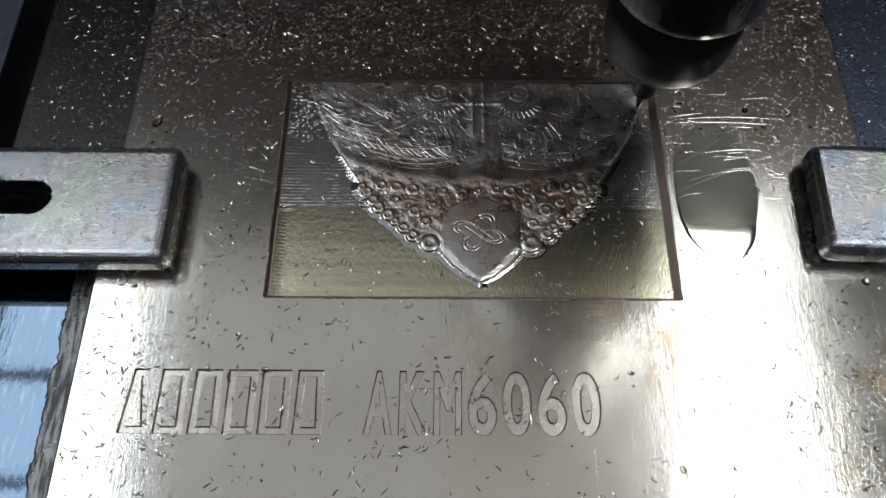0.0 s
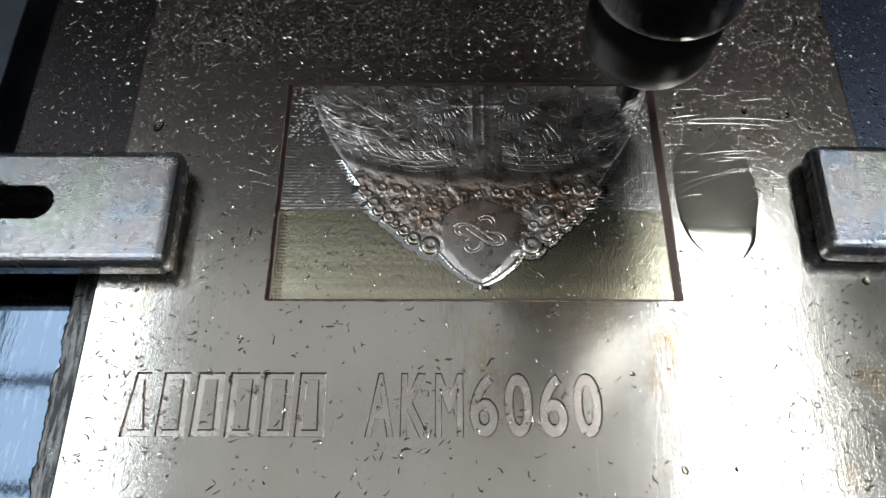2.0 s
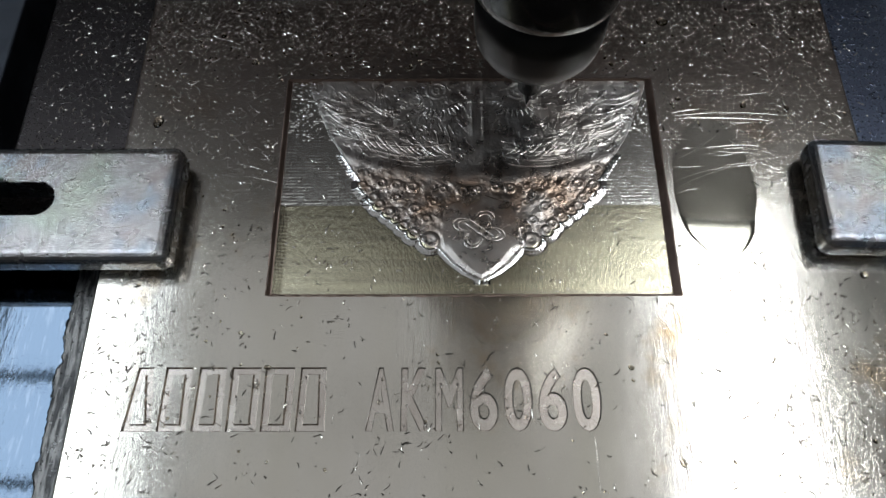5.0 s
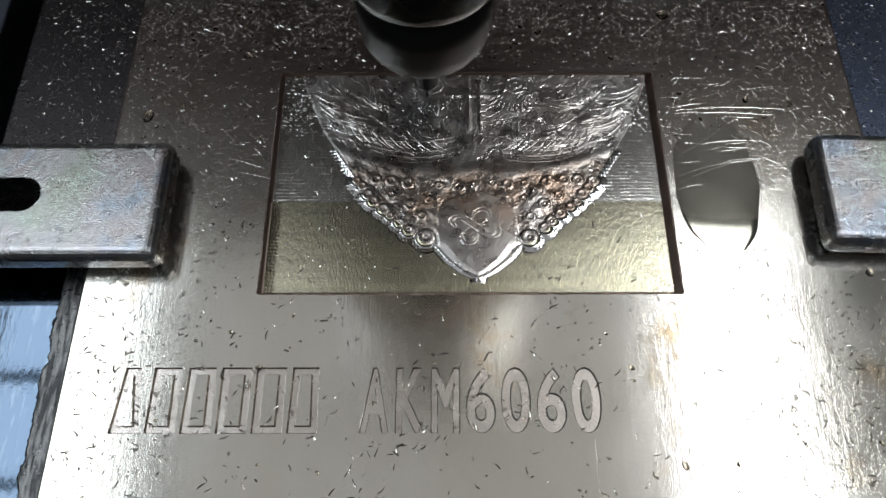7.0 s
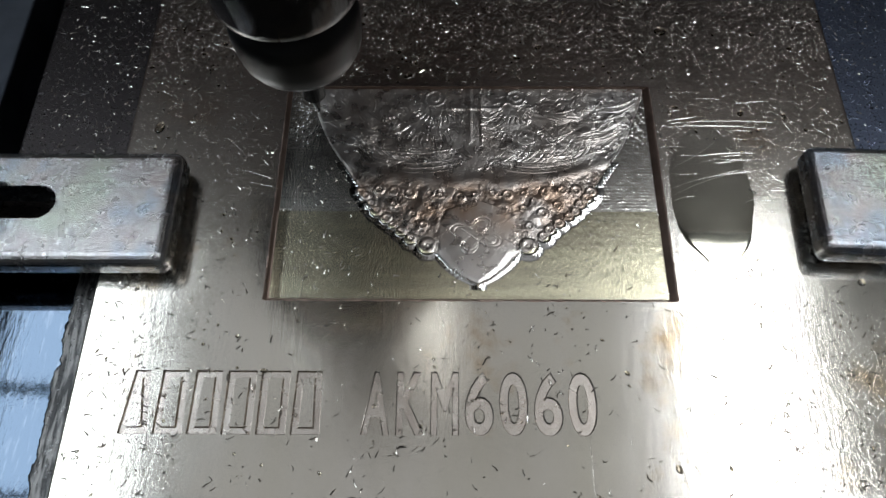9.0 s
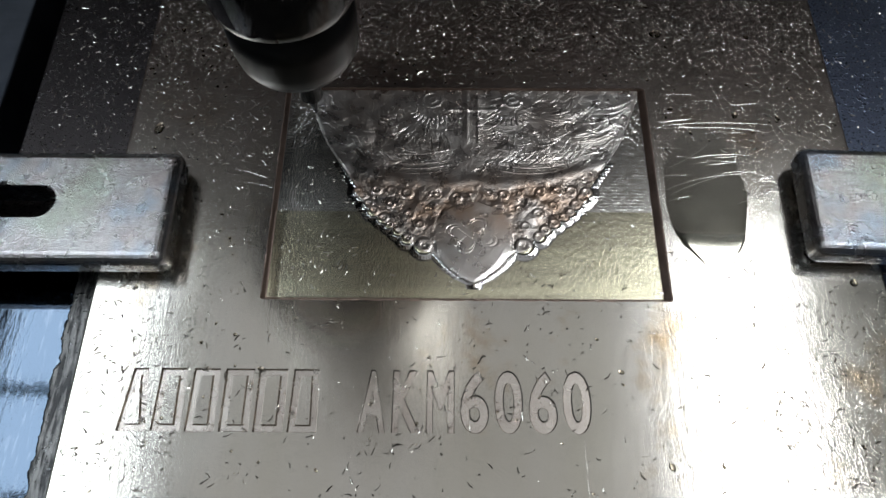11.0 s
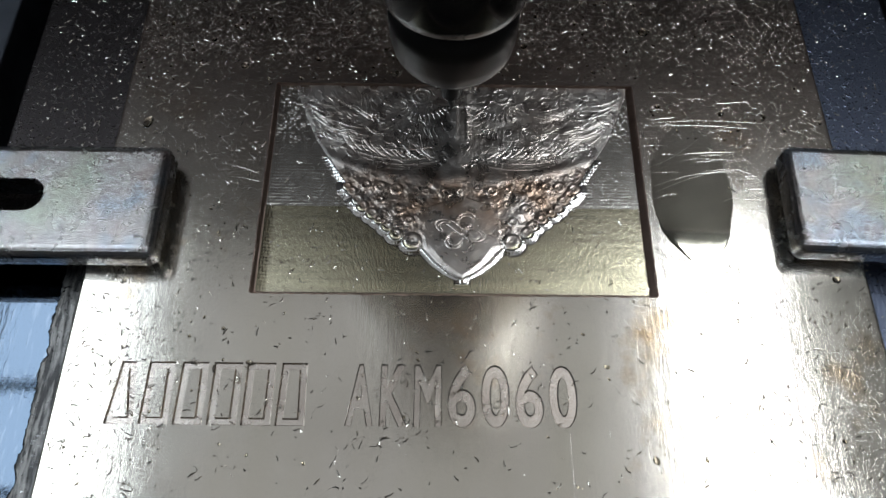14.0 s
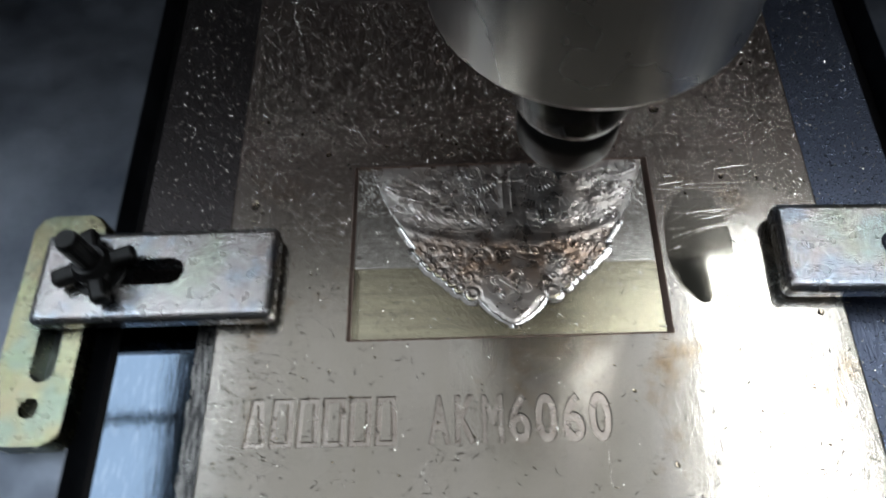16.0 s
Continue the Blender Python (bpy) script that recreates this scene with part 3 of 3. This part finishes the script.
def build_plate():
    plate = tagged(new("brass_plate"), "wet brushed brass plate with engraved letters and chips", "brass plate")
    body = part("plate", box(-92, 103, -150, 160, TABLE_Z, 0, 0.8), BRASS, plate)
    x0, x1, y0, y1 = POCKET
    cuts = [box(x0, x1, y0, y1, -DEPTH - 0.5, 3)]
    for i in range(6):
        cuts.append(ring_cutter(-79 + i * 7.75, -32.2, 6.2, 14.2, 1.25, (1.6, 0.3, 0.3, 0.0, 0.0, 0.4)[i]))
    for i, c in enumerate("AKM6060"):
        cuts.append(letter_cutter(c, -24.6 + i * 7.8, -32.2, 6.1, 14.2))
    for i, c in enumerate("BRASS"):
        cuts.append(letter_cutter(c, -80 + i * 7.75, -62.8, 6.1, 14.2))
    for i, c in enumerate("ENGRAVING"):
        cuts.append(letter_cutter(c, -33 + i * 7.75, -62.8, 6.1, 14.2))
    joined = bmesh.new()
    for b in cuts:
        me = bpy.data.meshes.new("cut")
        b.to_mesh(me)
        b.free()
        joined.from_mesh(me)
        bpy.data.meshes.remove(me)
    carve(body, [joined])
    body.data.materials.append(GROOVE)
    body.data.materials.append(FLOOR)
    body.data.materials.append(CUT_WALL)
    for p in body.data.polygons:
        x, y, z = p.center / MM
        if -7 < z < -0.02 and -90 < x < 101:
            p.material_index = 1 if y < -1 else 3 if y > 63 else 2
    build_relief(plate)
    # raised burr left along the rim of the pocket
    rng = random.Random(31)
    for (ax, ay), (bx, by) in (((x0, y0), (x1, y0)), ((x1, y0), (x1, y1)), ((x1, y1), (x0, y1)), ((x0, y1), (x0, y0))):
        bm, n, rows = bmesh.new(), 90, []
        long = math.hypot(bx - ax, by - ay)
        nx, ny = (by - ay) / long, -(bx - ax) / long
        for i in range(n + 1):
            px, py = ax + (bx - ax) * i / n, ay + (by - ay) * i / n
            w, hgt = rng.uniform(0.22, 0.48), rng.uniform(0.05, 0.2)
            rows.append([bm.verts.new(((px + nx * o) * MM, (py + ny * o) * MM, z * MM)) for o, z in ((-0.03, -0.12), (0.06, hgt), (w, 0.003))])
        for lo, hi in zip(rows, rows[1:]):
            for k in range(2):
                bm.faces.new((lo[k], hi[k], hi[k + 1], lo[k + 1]))
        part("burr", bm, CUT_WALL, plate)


def slotted_bar(name, parent, x0, x1, y0, y1, z0, z1, slot, material, holes=(), corner=0.0):
    if corner:
        pts = []
        for cx, cy, a0 in ((x1, y1, 0), (x0, y1, 90), (x0, y0, 180), (x1, y0, 270)):
            ox, oy = (cx - corner if cx == x1 else cx + corner), (cy - corner if cy == y1 else cy + corner)
            pts += [(ox + corner * math.cos(radians(a0 + 15 * i)), oy + corner * math.sin(radians(a0 + 15 * i))) for i in range(7)]
        bm = outline_prism(pts, z0, z1, 0.8)
    else:
        bm = box(x0, x1, y0, y1, z0, z1, 2.6, 5)
    ob = part(name, bm, material, parent)
    cuts = [outline_prism(slot, z0 - 2, z1 + 2)]
    for hx, hy, r in holes:
        cuts.append(outline_prism([(hx + r * math.cos(a), hy + r * math.sin(a)) for a in (i * math.pi / 10 for i in range(20))], z0 - 2, z1 + 2))
    return carve(ob, cuts)


def build_clamps():
    left = tagged(new("clamp"), "slotted zinc-plated steel clamp bar holding the plate", "clamp", "clamps on the plate")
    slotted_bar("bar", left, -149, -72.3, 5.5, 37, 1.0, 9.0, stadium(-141, -101.5, 21.8, 4.6), ZINC)
    right = tagged(new("clamp"), "slotted zinc-plated steel clamp bar holding the plate", "clamp", "clamps on the plate")
    slotted_bar("bar", right, 0, 78, -15, 15, 1.0, 9.0, stadium(30, 70, 0, 4.6), ZINC)
    right.matrix_basis = pose(84 * MM, 24.3 * MM, 0, 0, 0, -2)
    # packing strip under the left clamp, along the table
    pack = tagged(new("packing_strip"), "yellow-passivated slotted steel strip packed under the clamp", "packing strip")
    slot = [(y, x) for x, y in stadium(-11, 40, -144.5, 4.0)][::-1]
    slotted_bar("strip", pack, -159, -134.5, -30.5, 48, TABLE_Z, 0.9, slot, YELLOW_ZINC, ((-146, -19, 3.2),), 5.5)
    bolt = tagged(new("clamp_bolt"), "blackened wing bolt tightened through the clamp slot", "bolt")
    part("stud", turned([(3.6, -8), (3.6, 30), (3.0, 32)], 20), BOLT_DARK, bolt)
    part("washer", turned([(8.5, 9.02), (8.5, 10.0), (8.2, 10.2)], 28), BOLT_DARK, bolt)
    part("hub", turned([(6.5, 10.2), (6.5, 15), (5, 18)], 24), BOLT_DARK, bolt)
    for i in range(4):
        w = part("wing", box(4.5, 13, -2.6, 2.6, 10.6, 15.8, 1.2), BOLT_DARK, bolt)
        w.matrix_basis = pose(0, 0, 0, 0, 0, 20 + 90 * i)
    bolt.matrix_basis = pose(-128 * MM, 22 * MM, 0)


TOOL_Y = 56.0


def build_spindle():
    sp = tagged(new("milling_spindle"), "round steel milling spindle with black collet nut and cutter", "spindle")
    part("body", turned([(30, 83), (36, 84), (38.5, 88), (38.5, 234), (37, 236)], 96), SPINDLE_STEEL, sp, smooth=False)
    part("nose", turned([(14, 66), (14, 84)], 48), BLACK_OXIDE, sp)
    part("collet_nut", turned([(15.0, 44.6), (16.0, 44.9), (16.7, 46), (16.9, 48), (16.9, 63.5), (16.6, 65.2), (15, 67)], 72), BLACK_OXIDE, sp, "glossy black collet nut", True)
    part("nut_cone", turned([(6, 24), (11.4, 24.3), (13.6, 25.4), (14.8, 27.8), (15.3, 31), (15.4, 36), (15.4, 45)], 72), NUT_GREY, sp, smooth=True)
    part("cutter", turned([(0.15, -1.0), (1.6, 6), (3, 7), (3, 25)], 24), CARBIDE, sp)
    part("carriage", box(-45, 45, 36, 108, 170, 262, 3), GANTRY_PAINT, sp)
    return sp


def build_gantry():
    g = tagged(new("gantry_beam"), "brown-grey painted gantry beam crossing behind the spindle", "gantry")
    part("beam", box(-330, 330, 165, 300, 118, 290, 4), GANTRY_PAINT, g)
    for s in (-1, 1):
        part("column", box(s * 290 - 40, s * 290 + 40, 165, 300, -8, 117, 3), GANTRY_PAINT, g)


def on_bare_plate(x, y):
    """True where the plate's top lies open: not in the pocket, nor under a clamp or the puddle."""
    if ((x - 62.6) / 11) ** 2 + ((y - 28) / 18) ** 2 < 1:
        return False
    return not (-51 < x < 51 and -1 < y < 65) and not (x < -69 and 4 < y < 39) and not (x > 81 and 8 < y < 41)


def scatter(count, rng, weight):
    spots = []
    while len(spots) < count:
        x, y = rng.uniform(-91, 102), rng.uniform(-75, 158)
        if rng.random() < weight(x, y) * (0.25 + 1.2 * noise.noise((x * 0.09, y * 0.09, 4.0)) ** 2 + 0.9 * max(0, noise.noise((x * 0.25, y * 0.25, 1.0)))) and on_bare_plate(x, y):
            spots.append((x, y))
    return spots


def stuff(name, verts, faces, material, label, category, smooth=True):
    me = bpy.data.meshes.new(name)
    me.from_pydata(verts, [], faces)
    if smooth:
        me.shade_smooth()
    me.materials.append(material)
    return tagged(new(name, me), label, category, kind="stuff")


def build_chips():
    """Short curled slivers of brass lying about."""
    rng = random.Random(3)
    verts, faces = [], []
    spots = scatter(5400, rng, lambda x, y: (1.0 if x < -66 or x > 66 else 0.34) if y < 0 else 0.55 if y < 40 else 0.8 if y < 60 else 1.0)
    spots = [(x, y, 0.0) for x, y in spots]
    spots += [(rng.uniform(-49, 49), rng.uniform(1, 40), -DEPTH + 0.02) for _ in range(240)]
    spots += [(rng.uniform(-122, -93), rng.uniform(38, 150), TABLE_Z) for _ in range(330)]
    spots += [(rng.uniform(104, 133), rng.uniform(-70, 150), TABLE_Z) for _ in range(330)]
    for x, y, z in spots:
        if z > -2 and z < -0.5 and half_width(y) > abs(x - 2) - 1 and y > 3.5:
            continue
        a, n = rng.uniform(0, math.pi), rng.choice((2, 3))
        length, wide, curl = rng.choice((rng.uniform(0.3, 0.9), rng.uniform(0.7, 2.2))), rng.uniform(0.10, 0.25), rng.uniform(-1.6, 1.6)
        base, lift, ridge_z = len(verts), rng.uniform(0.02, 0.22), wide * rng.uniform(0.3, 0.65)
        px, py = x, y
        for i in range(n + 1):
            t = i / n
            w = wide * (1 - 0.6 * t)
            c, s_ = math.cos(a), math.sin(a)
            zz = z + 0.03 + lift * t * (1.4 - t)
            for k, dz in ((-1, 0), (1, 0.02), (0, ridge_z)):
                verts.append(((px - s_ * w * k) * MM, (py + c * w * k) * MM, (zz + dz) * MM))
            px, py, a = px + c * length / n, py + s_ * length / n, a + curl / n
        for i in range(n):
            b = base + 3 * i
            for j in range(3):
                q = (j + 1) % 3
                faces.append((b + j, b + q, b + 3 + q, b + 3 + j))
        faces += [(base, base + 2, base + 1), (base + 3 * n, base + 3 * n + 1, base + 3 * n + 2)]
    stuff("brass_chips", verts, faces, CHIP_BRASS, "short curled brass chips scattered over the wet plate", "metal chips", False)


def build_droplets():
    """Flat beads of coolant, dense behind the pocket."""
    rng = random.Random(5)
    verts, faces = [], []
    near = lambda x, y: 1.0 if y > 62 else 0.5 if y > 10 else 0.12
    large = {(55.5, 84): 1.9, (74, 55): 1.0, (-60, 70): 1.2, (20, 78): 1.1, (95, 5): 1.1, (-84, 50): 1.5}
    for x, y in list(large) + scatter(1700, rng, near):
        r = large.get((x, y), 0) or min(0.8, 0.14 + rng.expovariate(6.5))
        tall, n = r * rng.uniform(0.25, 0.45), 9
        sx, sy, turn = rng.uniform(0.8, 1.4), rng.uniform(0.7, 1.0), rng.uniform(0, 3.14)
        base = len(verts)
        for rr, zz in ((1.0, 0.0), (0.75, 0.6), (0.35, 0.93)):
            for i in range(n):
                b = 2 * math.pi * i / n
                ex, ey = rr * r * sx * math.cos(b), rr * r * sy * math.sin(b)
                verts.append(((x + ex * math.cos(turn) - ey * math.sin(turn)) * MM, (y + ex * math.sin(turn) + ey * math.cos(turn)) * MM, (0.006 + tall * zz) * MM))
        verts.append((x * MM, y * MM, (0.006 + tall) * MM))
        for k in (0, n):
            for i in range(n):
                j = (i + 1) % n
                faces.append((base + k + i, base + k + j, base + k + n + j, base + k + n + i))
        for i in range(n):
            faces.append((base + 2 * n + i, base + 2 * n + (i + 1) % n, base + 3 * n))
    stuff("coolant_droplets", verts, faces, COOLANT, "small clear coolant droplets beaded on the plate", "droplets")


def pool(name, cx, cy, rx, ry, tall, label, seed):
    """A shallow lens of coolant with a wavy rim."""
    rng = random.Random(seed)
    waves = [(k, rng.uniform(0.3, 1.0) * 0.10 / k, rng.uniform(0, 6.28)) for k in (2, 3, 5, 7, 11)]
    bm = bmesh.new()
    n, loops = 120, []
    for i in range(9):
        q = math.cos(i / 9 * math.pi / 2)
        loop = []
        for j in range(n):
            a = 2 * math.pi * j / n
            w = 1 + q * sum(g * math.sin(k * a + p) for k, g, p in waves)
            loop.append(bm.verts.new(((cx + rx * q * w * math.cos(a)) * MM, (cy + ry * q * w * math.sin(a)) * MM, (0.008 + tall * math.sin(i / 9 * math.pi / 2) ** 0.6) * MM)))
        loops.append(loop)
    for lo, hi in zip(loops, loops[1:]):
        for j in range(n):
            bm.faces.new((lo[j], lo[(j + 1) % n], hi[(j + 1) % n], hi[j]))
    top = bm.verts.new((cx * MM, cy * MM, (0.008 + tall) * MM))
    for j in range(n):
        bm.faces.new((loops[-1][j], loops[-1][(j + 1) % n], top))
    tagged(part(name, bm, FILM, smooth=True), label, "puddle")


def build_puddle():
    pool("coolant_puddle", 62.4, 30.0, 10.6, 20.5, 0.03, "shallow clear coolant puddle beside the pocket", 8)


def build_scratches():
    """Fine bright arcs scored into the plate beside the pocket."""
    rng = random.Random(12)
    verts, faces = [], []
    marks = [(54, 51.5, 86, 51.5, 1.0), (54, 50.5, 80, 50, 0.6), (52, 31, 74, 36, 1.4), (53, 29.5, 78, 37, 1.6), (60, 41, 76, 42, 0.6), (51, 44, 58, 44, 0.2), (54, 38, 66, 46, -0.6),
             (-62, 37, -52, 34, 0.4), (-66, 47, -58, 39, 1.0), (-58, 33, -50, 31, 0.2), (72, 58, 82, 59, 0.2), (56, 62, 64, 62, 0.1),
             (26.3, -33, 26.8, -66, 0.0), (80, -17, 86, -28, 0.5)]
    for _ in range(26):
        x, y = rng.uniform(52, 88), rng.uniform(26, 62)
        marks.append((x, y, x + rng.uniform(2, 9), y + rng.uniform(-0.6, 1.6), rng.uniform(-0.3, 0.5)))
    for x0, y0, x1, y1, bow in marks:
        n, base, w = 12, len(verts), rng.uniform(0.03, 0.07)
        for i in range(n + 1):
            t = i / n
            x, y = x0 + (x1 - x0) * t, y0 + (y1 - y0) * t + bow * 4 * t * (1 - t)
            ww = w * (0.25 + 3 * t * (1 - t))
            long = math.hypot(x1 - x0, y1 - y0)
            ox, oy = -(y1 - y0) / long * ww, (x1 - x0) / long * ww
            verts += [((x - ox) * MM, (y - oy) * MM, 0.036 * MM), ((x + ox) * MM, (y + oy) * MM, 0.036 * MM), (x * MM, y * MM, (0.038 + ww * 0.28) * MM)]
        for i in range(n):
            b = base + 3 * i
            faces += [(b, b + 3, b + 5, b + 2), (b + 2, b + 5, b + 4, b + 1)]
    stuff("burr_scratches", verts, faces, CHIP_BRASS, "fine bright scratches scored into the brass plate", "scratches", False)


build_room()
build_table()
build_plate()
build_clamps()
SPINDLE = build_spindle()
build_gantry()
build_chips()
build_droplets()
build_puddle()
build_scratches()

TOOL = [(0, 45.1), (1.5, 45.4), (1.7, 44.5), (2, 40.9), (2.5, 35), (3, 31.5), (3.5, 27), (4, 22.9), (4.5, 19), (7, -10.5), (7.5, -21), (8, -27),
        (8.5, -37.5), (9, -41.2), (9.2, -42.3), (10.1, -45.5), (11.3, -37.5), (11.5, -34), (12, -25.5), (12.5, -22.3), (13, -17), (13.5, -5.5), (14, -0.9), (14.5, 2.7), (15, 5.6),
        (15.5, 11), (16, 19.6)]


def motions():
    walk(SPINDLE, [(t, pose(x * MM, TOOL_Y * MM, 0)) for t, x in TOOL])


motions()
